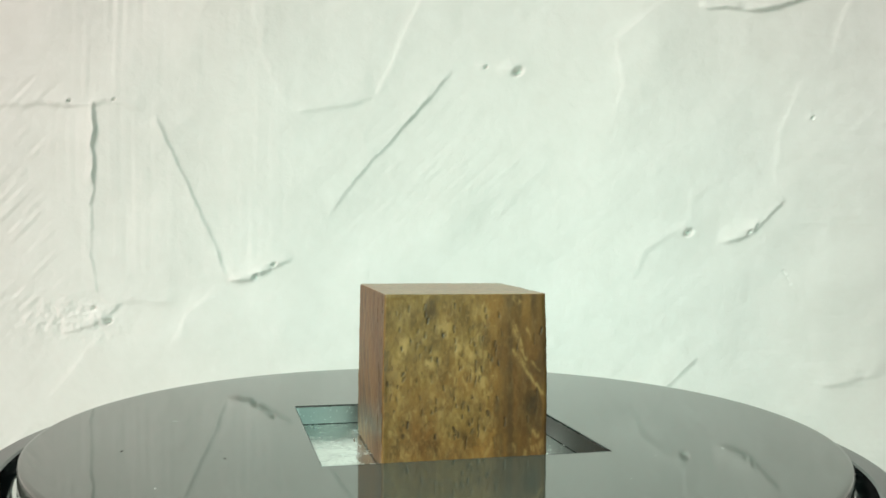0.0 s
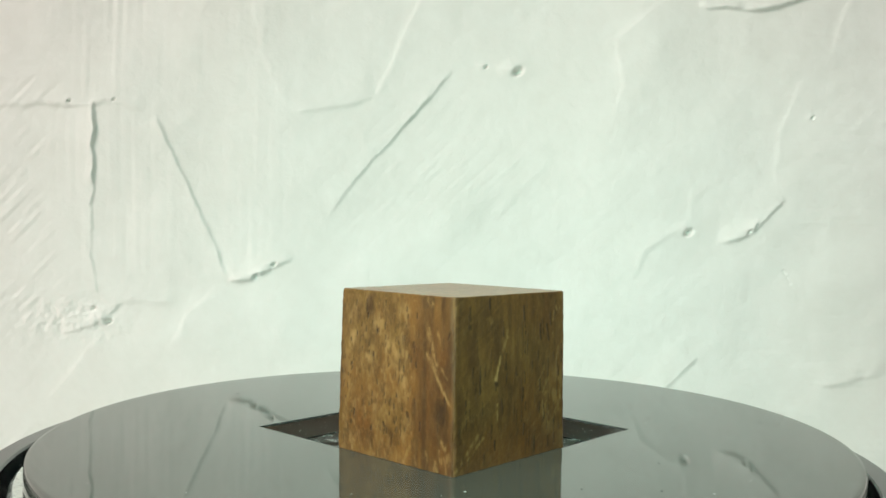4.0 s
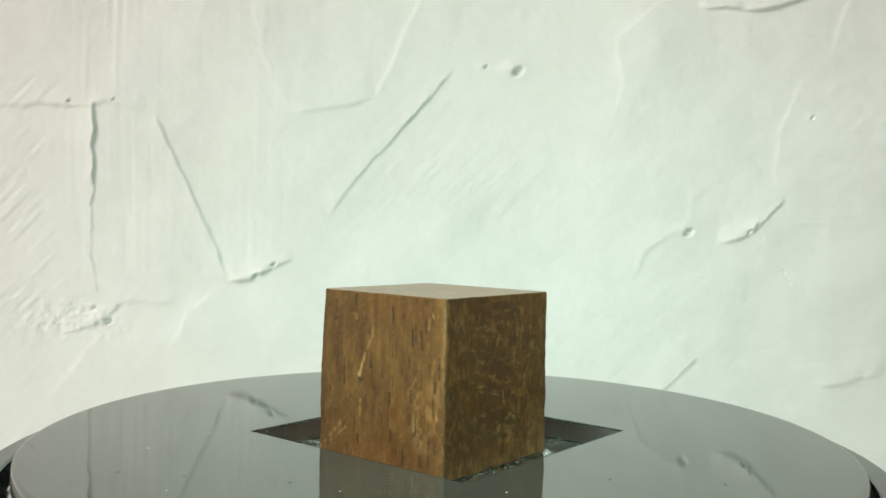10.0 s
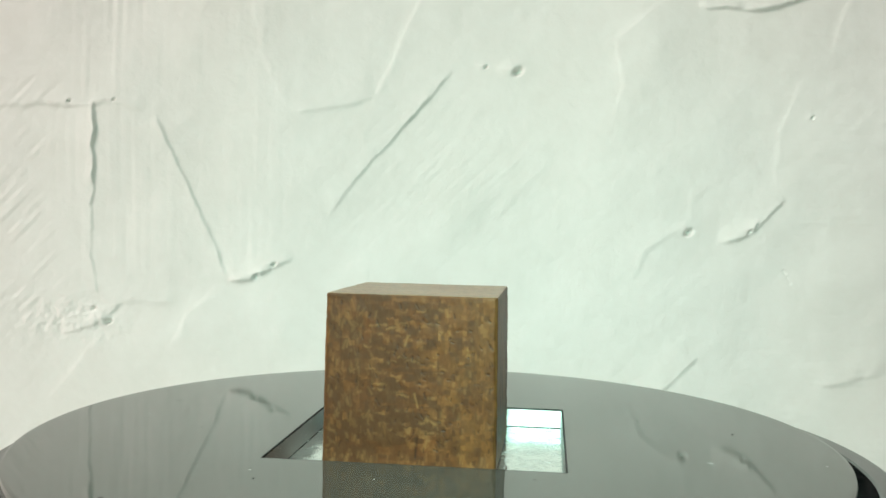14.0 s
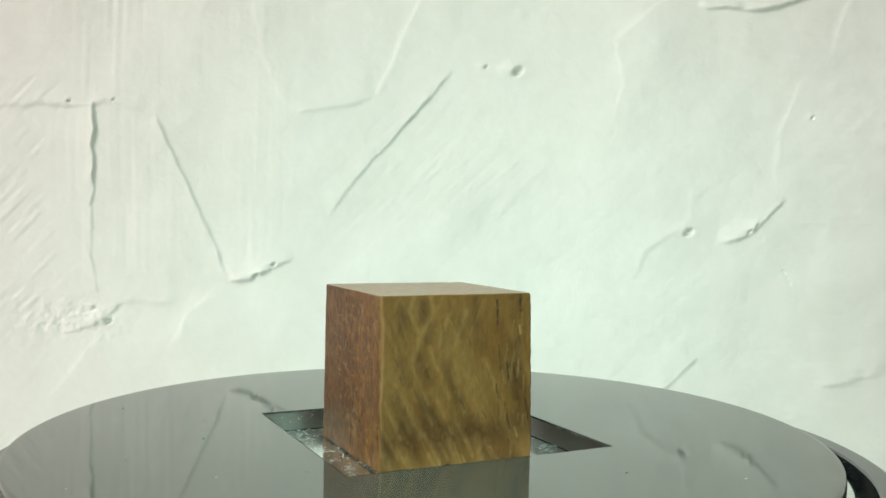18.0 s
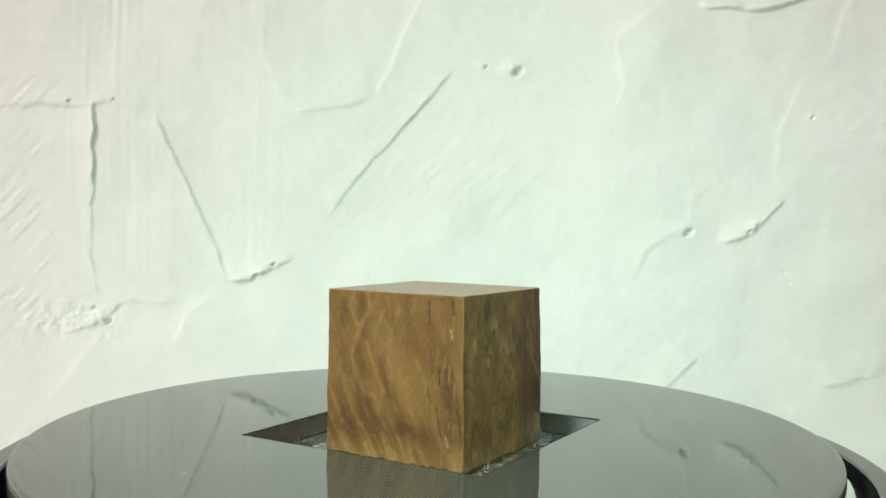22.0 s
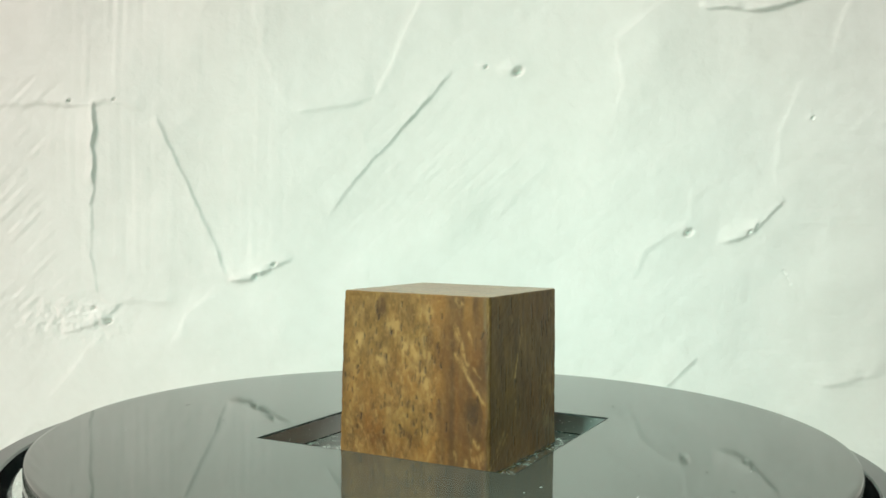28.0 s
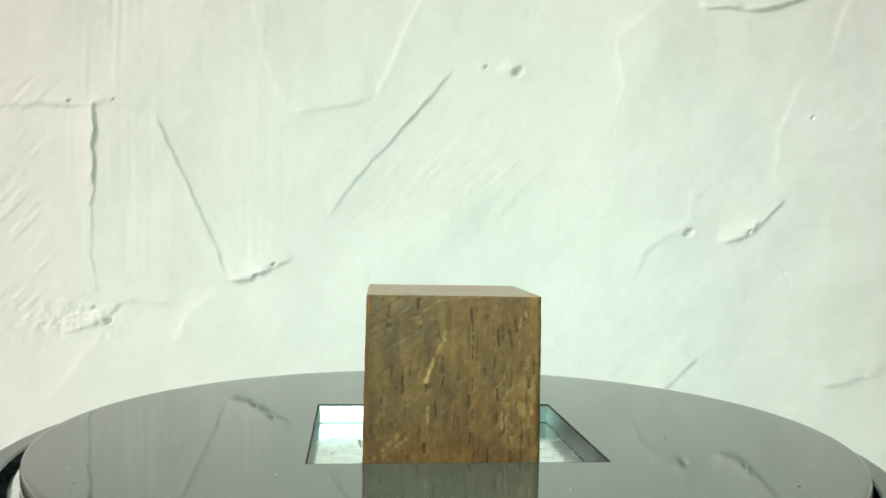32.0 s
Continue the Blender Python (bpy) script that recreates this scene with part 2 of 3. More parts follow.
    coat_edge(((-0.0595, 0.0160), (-0.0665, 0.0318), (-0.0709, 0.0413), (-0.0766, 0.0537), (-0.0812, 0.0630)), (0.45, 0.45, 0.49, 0.45, 0.41), 0.004, 0.0008, 0.4)
    coat_edge(((-0.0610, 0.0166), (-0.0539, 0.0175), (-0.0491, 0.0202), (-0.0459, 0.0218), (-0.0400, 0.0240)), (0.7, 0.95, 0.95, 0.8, 0.2), 0.004, 0.0010, 0.6)
    coat_edge(((-0.0345, 0.0330), (-0.0300, 0.0387), (-0.0228, 0.0477), (-0.0151, 0.0566), (-0.0071, 0.0663), (0.0043, 0.0792)), (0.15, 0.25, 0.45, 0.75, 0.70, 0.40), 0.008, 0.0009, 0.15, 0.008)
    coat_edge(((-0.0418, 0.0651), (-0.0289, 0.0671), (-0.0180, 0.0694)), (0.38, 0.45, 0.38), 0.006, 0.0012)
    coat_edge(((0.0720, 0.1040), (0.0633, 0.0969), (0.0500, 0.0856), (0.0526, 0.0729), (0.0480, 0.0600)), (0.25, 0.25, 0.25, 0.30, 0.30), 0.008, 0.0014, 0.3, 0.008)
    coat_edge(((0.0715, 0.0965), (0.0889, 0.0958), (0.0961, 0.0970), (0.1043, 0.0995)), (0.8, 1.1, 1.1, 0.7), 0.004, 0.0009, 0.3)
    coat_edge(((0.0785, 0.0297), (0.0849, 0.0310), (0.0873, 0.0323), (0.0912, 0.0356), (0.0985, 0.0430)), (0.5, 0.9, 1.0, 0.8, 0.5), 0.004, 0.0010, 0.3)
    coat_edge(((0.1040, 0.0780), (0.0968, 0.0600), (0.0960, 0.0456), (0.0975, 0.0420)), (0.20, 0.23, 0.23, 0.20), 0.007, 0.0014, 0.2, 0.008)
    coat_edge(((0.0725, 0.0460), (0.0721, 0.0356), (0.0680, 0.0318)), (0.20, 0.20, 0.20), 0.006, 0.0013)
    coat_edge(((0.0545, 0.0175), (0.0584, 0.0274), (0.0690, 0.0345)), (0.23, 0.25, 0.18), 0.006, 0.0013)
    coat_edge(((0.0600, -0.0170), (0.0641, -0.0121), (0.0740, -0.0020)), (0.38, 0.52, 0.52), 0.006, 0.0012)
    coat_edge(((0.1080, -0.0105), (0.1126, -0.0098), (0.1300, -0.0060)), (0.4, 0.5, 0.4), 0.006, 0.0014)
    coat_edge(((-0.0020, 0.1040), (-0.0053, 0.0965), (-0.0146, 0.0757), (-0.0205, 0.0620)), (0.25, 0.25, 0.30, 0.25), 0.006, 0.0013, 0.3, 0.010)
    coat_edge(((-0.1300, 0.0654), (-0.1150, 0.0661), (-0.1047, 0.0663), (-0.0920, 0.0668), (-0.0830, 0.0640)), (0.5, 0.5, 0.6, 0.4, 0.3), 0.008, 0.0013, 0.6)
    coat_edge(((-0.1083, 0.0006), (-0.0979, 0.0040), (-0.0889, 0.0105)), (0.3, 0.6, 0.5), 0.004, 0.0010, 0.7)
    coat_edge(((-0.0940, 0.0095), (-0.0850, 0.0110), (-0.0730, 0.0108)), (0.4, 0.5, 0.3), 0.006, 0.0013)
    coat_edge(((0.1180, 0.1030), (0.1146, 0.0954), (0.1103, 0.0830)), (0.25, 0.30, 0.25), 0.006, 0.0013)
    coat_edge(((-0.0523, 0.0980), (-0.0498, 0.0815), (-0.0416, 0.0642)), (0.20, 0.20, 0.15), 0.008, 0.0014, 0.3, 0.008)
    coat_edge(((-0.0931, 0.0040), (-0.1002, -0.0074), (-0.1114, -0.0205)), (0.3, 0.35, 0.3), 0.007, 0.0014, 0.3, 0.006)
    coat_edge(((-0.0603, 0.0166), (-0.0698, 0.0060), (-0.0762, -0.0054)), (0.21, 0.28, 0.21), 0.008, 0.0014, 0.3, 0.006)
    coat_edge(((-0.0070, 0.0200), (0.0090, 0.0400), (0.0260, 0.0600)), (0.3, 0.4, 0.3), 0.012, 0.004, 0.1, 0.015)
    coat_edge(((0.0120, 0.0330), (0.0210, 0.0440), (0.0330, 0.0560)), (0.2, 0.3, 0.2), 0.006, 0.003, 0.1, 0.010)
    knob(0.0214, 0.0767, 0.0020, 0.00156)
    knob(0.0122, 0.0784, 0.0009, 0.00060)
    knob(0.0704, 0.032, 0.0018, 0.00132)
    knob(-0.1047, 0.0666, 0.0009, 0.00060)
    knob(-0.0922, 0.0665, 0.0008, 0.00048)
    knob(-0.0936, 0.0044, 0.0015, 0.00108)
    knob(-0.0979, 0.008, 0.0013, 0.00072)
    groove(0.098, 0.0215, 0.0997, 0.0183, 0.00020)
    knob(0.105, 0.065, 0.0009, 0.00048)
    knob(-0.0523, 0.018, 0.0013, 0.00080)
    knob(-0.0472, 0.0212, 0.0010, 0.00090)
    knob(0.0876, 0.0325, 0.0012, 0.00070)
    knob(0.0898, 0.0343, 0.0010, 0.00040)
    return h


def build_plaster_wall():
    xs = np.concatenate([np.linspace(-1.5, -0.145, 24, endpoint=False), np.linspace(-0.145, 0.145, 1150), np.linspace(0.145, 1.5, 25)[1:]])
    zs = np.concatenate([np.linspace(-TOP, -0.045, 10, endpoint=False), np.linspace(-0.045, 0.105, 600), np.linspace(0.105, 1.6, 25)[1:]])
    X, Z = np.meshgrid(xs, zs)
    Y = WALL_Y - plaster_relief(xs, zs)
    front = np.stack([X, Y, Z + TOP], -1)
    verts, quads = sheet(front)
    wall = mesh_from("wall_north", verts, quads, PLASTER)
    tagged(wall, "white rough hand-trowelled plaster wall with ridges", "wall", kind="structure")
    backing = box_part("wall_north_core", PLASTER, -1.5, 1.5, WALL_Y + 0.006, WALL_Y + 0.15, 0, 2.4)
    tagged(backing, "solid core behind the white plaster coat", "wall", kind="structure")


def build_room():
    def wall(name, label, *sizes):
        tagged(box_part(name, LOW_FILL_PAINT, *sizes), label, "wall", kind="structure")
    # unseen walls and ceiling, added dark to hold down the bounce
    wall("wall_south", "unseen wall added round the set, dark to cut fill light", -1.5, 1.5, -2.35, -2.2, 0, 2.4)
    wall("wall_east", "unseen wall added round the set, dark to cut fill light", 1.5, 1.65, -2.35, WALL_Y + 0.15, 0, 2.4)
    # the west wall has a window opening
    bm = bmesh.new()
    y0, y1, a, c = -2.35, WALL_Y + 0.15, -1.85, -0.85
    add_box(bm, -1.65, -1.5, y0, a, 0, 2.4)
    add_box(bm, -1.65, -1.5, c, y1, 0, 2.4)
    add_box(bm, -1.65, -1.5, a, c, 0, 1.35)
    add_box(bm, -1.65, -1.5, a, c, 2.3, 2.4)
    tagged(part("wall_west", bm, LOW_FILL_PAINT), "unseen added wall with a window opening, dark to cut fill light", "wall", kind="structure")
    tagged(box_part("ceiling", LOW_FILL_PAINT, -1.65, 1.65, -2.35, WALL_Y + 0.15, 2.4, 2.5), "unseen added ceiling, dark to cut fill light", "ceiling", kind="structure")
    tagged(box_part("floor", FLOOR_BROWN, -1.65, 1.65, -2.35, WALL_Y + 0.15, -0.1, 0), "plain dull brown floor", "floor", kind="structure")
    # unseen support of the turntable, also serving as a reflector
    tagged(box_part("worktop", TABLE_TOP, -1.0, 1.0, -0.62, WALL_Y - 0.004, 0.0, TOP - 0.05), "unseen worktop against the plaster wall, white to bounce light up it", "worktop", kind="structure")


# ---- turntable ----
SPIN, START = -14.33462, 12.56
TILT = pose(0, 0, 0, math.degrees(-0.00242), math.degrees(-0.00483), 0)
PLATE = 0.0031


def build_turntable():
    base = new("turntable")
    base.location = (0, 0, TOP - 0.05)
    tagged(base, "round black glossy motorised turntable with mirror platter", "turntable")
    h = 0.05
    top = h - 0.0030
    body = lathe([(0.0, h - 0.0135), (0.0649, h - 0.0135), (0.0650, top - 0.0003), (0.0653, top), (0.0681, top), (0.0687, top - 0.0003),
                  (0.0690, top - 0.0010), (0.0698, 0.004), (0.0690, 0.002), (0.0, 0.002)], 192)
    bmesh.ops.translate(body, verts=body.verts, vec=(0.0004, 0, 0))
    ob = part("base_body", body, BASE_BLACK, base, "black glossy plastic base with a raised rim", True)
    ob.data.set_sharp_from_angle(angle=radians(25))
    for i in range(4):
        a = math.pi / 4 + i * math.pi / 2
        foot = lathe([(0, 0.0025), (0.006, 0.0025), (0.007, 0.0), (0, 0.0)], 20)
        bmesh.ops.translate(foot, verts=foot.verts, vec=(0.05 * math.cos(a), 0.05 * math.sin(a), 0))
        part("rubber_foot", foot, DARK_MATT, base)
    z = h - PLATE - 0.0003
    platter = lathe([(0, z), (0.0622, z), (0.0628, z - 0.0006), (0.0630, z - 0.003), (0.0625, z - 0.009), (0, z - 0.009)], 192)
    ob = part("platter", platter, MIRROR, base, "round mirror-topped platter, dusty and scratched", True)
    ob.data.set_sharp_from_angle(angle=radians(25))
    return ob


HOLE = 0.04235
HOLE_AT = (0.00056, 0.00157)
HOLE_TURN = 1.35
DISC_R = 0.06257


def build_disc():
    disc = new("display_disc")
    tagged(disc, "glossy black acrylic disc with a square cut-out, lying on the platter", "display disc")
    n = 256
    turn = radians(HOLE_TURN)
    cx, cy = HOLE_AT

    def square(half, z):
        pts = []
        for i in range(n):
            a = 2 * math.pi * i / n
            k = half / max(abs(math.cos(a)), abs(math.sin(a)))
            a2 = a + turn
            pts.append((cx + k * math.cos(a2), cy + k * math.sin(a2), z))
        return pts

    def circle(r, z):
        return [(cx + r * math.cos(2 * math.pi * i / n + turn), cy + r * math.sin(2 * math.pi * i / n + turn), z) for i in range(n)]

    def band(loops, close=False):
        bm = bmesh.new()
        rings = [[bm.verts.new(q) for q in lp] for lp in loops]
        pairs = list(zip(rings, rings[1:])) + ([(rings[-1], rings[0])] if close else [])
        for a, c in pairs:
            for i in range(n):
                j = (i + 1) % n
                bm.faces.new((a[i], c[i], c[j], a[j]))
        return bm
    b = HOLE / 2
    plate = band([square(b + 0.00025, -PLATE), square(b + 0.00025, -0.0001), square(b + 0.0002, 0), square(b + 0.00035, 0), circle(DISC_R - 0.00075, 0), circle(DISC_R - 0.0005, 0), circle(DISC_R - 0.00015, -0.00015),
                  circle(DISC_R, -0.0005), circle(DISC_R, -PLATE + 0.0003), circle(DISC_R - 0.0003, -PLATE)], True)
    ob = part("plate", plate, DISC_BLACK, disc, "polished black acrylic sheet", True)
    ob.data.set_sharp_from_angle(angle=radians(25))
    edge = band([square(b + 0.0002, -0.0001), square(b, -0.0003), square(b - 0.0002, -PLATE - 0.0002)])
    part("cut_edge", edge, CUT_EDGE, disc, "laser-cut edge of the square opening, finely striped", False)
    # thin dark line with a jagged lower side round the top of the opening
    rng = random.Random(5)
    inner = [(x, y, z - rng.uniform(0.0, 0.00016)) for x, y, z in square(b - 0.00003, -0.00014)]
    part("dark_rim", band([square(b + 0.00006, 0.00001), inner]), DARK_MATT, disc, "thin black jagged line round the opening")
    # lint and grit that lie on the disc
    rng = random.Random(7)
    for name, mat, count, lo, hi in (("lint", LINT, 20, 0.00006, 0.00017), ("grit", DARK_MATT, 26, 0.00007, 0.0002)):
        bm = bmesh.new()
        made = 0
        while made < count:
            r, a = DISC_R * math.sqrt(rng.random()) * 0.97, rng.random() * 2 * math.pi
            x, y = r * math.cos(a), r * math.sin(a)
            if max(abs(x), abs(y)) < b + 0.003:
                continue
            made += 1
            s = rng.uniform(lo, hi)
            m = pose(cx + x, cy + y, s * 0.05, 0, 0, rng.uniform(0, 180)) @ Matrix.Diagonal((s * rng.uniform(0.8, 3.0), s, s * 0.06, 1))
            bmesh.ops.create_icosphere(bm, subdivisions=1, radius=1.0, matrix=m)
        tagged(part(name, bm, mat, disc, "scattered %s on the polished surface" % name), kind="stuff")
    bm = bmesh.new()
    for _ in range(2):
        r, a = rng.uniform(0.036, 0.057), rng.random() * 2 * math.pi
        ln = rng.uniform(0.0004, 0.0009)
        m = pose(cx + r * math.cos(a), cy + r * math.sin(a), 0.00001, 0, 0, rng.uniform(0, 180)) @ Matrix.Diagonal((ln, 0.00007, 0.00002, 1))
        bmesh.ops.create_icosphere(bm, subdivisions=1, radius=1.0, matrix=m)
    tagged(part("scuff", bm, LINT, disc, "short pale scratches in the polish"), kind="stuff")
    return disc


# ---- wooden cube ----
# plan of the block at its top and at its foot, corner by corner, and how far each upright edge is worn round
CUBE_HEAD = ((-0.01038, -0.01121), (0.01467, -0.01141), (0.01485, 0.01426), (-0.01070, 0.01400))
CUBE_SOLE = ((-0.01070, -0.01160), (0.01507, -0.01162), (0.01509, 0.01443), (-0.01093, 0.01403))
CUBE_WEAR = (0.0003, 0.0009, 0.0008, 0.0006)
CUBE_AT = (0.00212, 0.00149)
CUBE_TOP = 0.02271
CUBE_FOOT = -PLATE - 0.0003


def mark(u, v, u0, v0, u1, v1, width):
    """A soft stroke on a face, in fractions of its width; v runs down from the top edge."""
    side, past, _ = segment(u, v, u0, v0, u1, v1)
    return np.exp(-(side ** 2 + past ** 2) / width ** 2)


def dashes(u, v, seed, count, box, length, width, lean=0.0, spread=0.15):
    """Many short strokes scattered in a box (u0, v0, u1, v1)."""
    rng = random.Random(seed)
    out = np.zeros_like(u)
    for _ in range(count):
        a, c = rng.uniform(box[0], box[2]), rng.uniform(box[1], box[3])
        ln, tilt = rng.uniform(0.5, 1.4) * length, lean + rng.gauss(0, spread)
        du, dv = math.sin(tilt) * ln / 2, math.cos(tilt) * ln / 2
        out = np.maximum(out, rng.uniform(0.45, 1.0) * mark(u, v, a - du, c - dv, a + du, c + dv, width * rng.uniform(0.6, 1.3)))
    return out


def patches(u, v, seed, count, box, wide, high):
    """Many small blunt blocks, lighter and darker, laid over one another in a box (u0, v0, u1, v1)."""
    rng = random.Random(seed)
    out = np.zeros_like(u)
    for _ in range(count):
        a, c = rng.uniform(box[0], box[2]), rng.uniform(box[1], box[3])
        w, t, tone = wide * rng.uniform(0.5, 1.5) / 2, high * rng.uniform(0.5, 1.5) / 2, rng.uniform(-1, 1)
        cut = (np.abs(u - a) < w * 1.6) & (np.abs(v - c) < t * 1.6)
        k = np.exp(-((u[cut] - a) / w) ** 6 - ((v[cut] - c) / t) ** 6)
        out[cut] = out[cut] * (1 - 0.8 * k) + tone * k
    return out


def blotch(u, v, u0, v0, ru, rv, seed):
    n = 0.45 * fractal(u * 7, v * 7, seed, 3)
    return np.clip(1.25 - ((u - u0) / ru) ** 2 - ((v - v0) / rv) ** 2 + n, 0, 1)


def face_fields(side, u, v):
    """Redness, olive, stain, fleck and pore, with foot shade and top sheen, over one face of the cube; u to the right,
    v down.
    """
    z = np.zeros_like(u)
    saw = z
    edge = np.minimum(np.minimum(u, 1 - u), np.minimum(v, 1 - v))
    u, v = u + 0.0035 * fractal(u * 45, v * 16, 191, 2), v + 0.006 * fractal(u * 45 + 50, v * 20, 192, 2)
    if side == "mottled":
        red = np.clip(0.18 + 0.55 * (v - 0.55) + 0.5 * fractal(u * 5, v * 3, 101, 3) + 0.12 * (u > 0.63), 0, 1)
        olive = np.clip(0.62 - 0.8 * (v - 0.35) + 0.5 * fractal(u * 4, v * 4, 102, 3), 0, 1) * np.clip((0.66 - u) * 12, 0.15, 1)
        stain = np.clip(0.55 * blotch(u, v, 0.27, 0.09, 0.035, 0.06, 103) + 0.8 * blotch(u, v, 0.90, 0.65, 0.055, 0.075, 104) + 0.3 * np.clip(fractal(u * 10, v * 7, 106, 3), 0, 1)
                        + 0.5 * np.exp(-((u - 0.02) / 0.02) ** 2) * np.exp(-((v - 0.42) / 0.2) ** 2) + 0.3 * dashes(u, v, 61, 60, (0.05, 0.04, 0.62, 0.9), 0.05, 0.022, 0, 0.6) + 0.6 * np.clip((u - 0.66 + 0.03 * value_noise(v * 6, 0 * u, 107)) * 22, 0, 1) * (0.85 + 0.6 * value_noise(u * 34, v * 3, 105)), 0, 0.8)
        streaks = [a * mark(u, v, u0, v0, u1, v1, wd) for a, u0, v0, u1, v1, wd in
                   ((0.5, 0.77, 0.15, 0.86, 0.38, 0.015), (0.5, 0.80, 0.18, 0.84, 0.31, 0.009), (0.55, 0.79, 0.33, 0.86, 0.43, 0.015), (0.55, 0.845, 0.42, 0.975, 0.60, 0.012), (0.4, 0.90, 0.40, 0.94, 0.45, 0.008),
                    (0.45, 0.87, 0.20, 0.90, 0.27, 0.009), (0.5, 0.05, 0.78, 0.14, 0.97, 0.015), (0.4, 0.12, 0.74, 0.22, 0.95, 0.013), (0.35, 0.02, 0.66, 0.10, 0.82, 0.012), (0.4, 0.60, 0.97, 0.66, 0.84, 0.012))]
        gold = 1.0 * np.clip(fractal(u * 8, v * 5, 108, 3) - 0.05, 0, 1) * np.clip((0.67 - u) * 14, 0, 1)
        fleck_and_sheen = np.maximum.reduce(streaks + [gold, 0.75 * mark(u, v, 0.45, 0.29, 0.49, 0.31, 0.022), 0.6 * mark(u, v, 0.58, 0.46, 0.61, 0.58, 0.035), 0.5 * mark(u, v, 0.57, 0.24, 0.58, 0.36, 0.018), 0.35 * mark(u, v, 0.07, 0.3, 0.1, 0.6, 0.05), 0.55 * mark(u, v, 0.90, 0.79, 0.93, 0.83, 0.018), 0.6 * mark(u, v, 0.79, 0.02, 0.82, 0.05, 0.016), 0.5 * mark(u, v, 0.255, 0.70, 0.26, 0.73, 0.009),
                                   0.5 * dashes(u, v, 1, 18, (0.40, 0.1, 0.66, 0.65), 0.10, 0.013), 0.5 * dashes(u, v, 2, 40, (0.04, 0.1, 0.45, 0.75), 0.03, 0.024),
                                   0.4 * dashes(u, v, 25, 40, (0.02, 0.88, 0.98, 0.99), 0.05, 0.012, 0.2)])
        pore_foot_shade = np.maximum(0.9 * dashes(u, v, 3, 105, (0.04, 0.05, 0.70, 0.86), 0.022, 0.0075), 0.7 * dashes(u, v, 4, 22, (0.45, 0.2, 0.98, 0.9), 0.05, 0.007))
        pore_foot_shade = np.maximum(pore_foot_shade, 0.5 * blotch(u, v, 0.90, 0.65, 0.04, 0.06, 104) * np.clip(0.7 + 0.6 * fractal(u * 22, v * 12, 109, 2), 0, 1))
        pore_foot_shade = np.maximum(pore_foot_shade, 0.6 * dashes(u, v, 5, 16, (0.0, 0.3, 0.05, 0.6), 0.05, 0.008))
    elif side == "flecked":
        red = np.clip(0.25 + 0.5 * (v - 0.5) + 0.6 * np.clip((v - 0.88) * 9, 0, 1) + 0.35 * fractal(u * 5, v * 2, 111, 3), 0, 0.7)
        olive = np.clip(0.28 - 0.3 * (u - 0.3) + 0.4 * fractal(u * 3, v * 3, 112, 3), 0, 1) * np.clip((0.85 - v) * 6, 0, 1)
        arc = v + 0.62 * u + 0.10 * (u - 0.3) ** 2 + 0.006 * fractal(u * 8, v * 8, 117, 2)
        saw = value_noise(arc * 56, u * 2.5, 116) * np.clip(np.maximum((0.5 - u) * 4, (v - 0.5) * 3), 0.1, 1) * np.clip(0.6 + 0.8 * value_noise(u * 4, v * 4, 118), 0.1, 1)
        stain = np.clip(0.32 * blotch(u, v, 0.34, 0.26, 0.10, 0.13, 113) + 0.3 * blotch(u, v, 0.49, 0.49, 0.07, 0.12, 114)
                        + 0.42 + 0.24 * value_noise(u * 26, v * 3, 115) - 0.12 * patches(u, v, 75, 320, (0, 0, 1, 1), 0.05, 0.16) + 0.22 * np.clip((0.45 - u) * 3, 0, 1) - 0.06 * saw, 0, 0.8)
        fleck_and_sheen = np.maximum.reduce([0.18 * np.clip(saw, 0, 1), 0.35 * mark(u, v, 0.93, 0.5, 0.85, 0.8, 0.08), 0.3 * np.clip((u - 0.88) * 8, 0, 1) * np.clip(0.6 + fractal(u * 30, v * 12, 119, 2), 0, 1), 1.0 * mark(u, v, 0.385, 0.36, 0.345, 0.485, 0.011), 0.7 * mark(u, v, 0.446, 0.205, 0.446, 0.25, 0.010), 0.45 * mark(u, v, 0.43, 0.27, 0.40, 0.33, 0.013), 0.5 * mark(u, v, 0.30, 0.14, 0.305, 0.155, 0.014), 0.6 * mark(u, v, 0.775, 0.66, 0.785, 0.74, 0.011), 0.5 * mark(u, v, 0.86, 0.75, 0.865, 0.78, 0.012), 0.5 * mark(u, v, 0.875, 0.25, 0.88, 0.31, 0.010), 0.45 * mark(u, v, 0.94, 0.07, 0.945, 0.10, 0.012),
                                   0.65 * mark(u, v, 0.36, 0.63, 0.36, 0.71, 0.009), 0.45 * mark(u, v, 0.02, 0.95, 0.2, 0.78, 0.015),
                                   0.4 * mark(u, v, 0.12, 0.9, 0.24, 0.80, 0.012), 0.7 * mark(u, v, 0.94, 0.60, 0.95, 0.66, 0.012),
                                   0.6 * dashes(u, v, 6, 14, (0.74, 0.08, 0.98, 0.85), 0.04, 0.009), 0.4 * dashes(u, v, 7, 30, (0.7, 0.5, 1.0, 0.8), 0.06, 0.009, -0.9)])
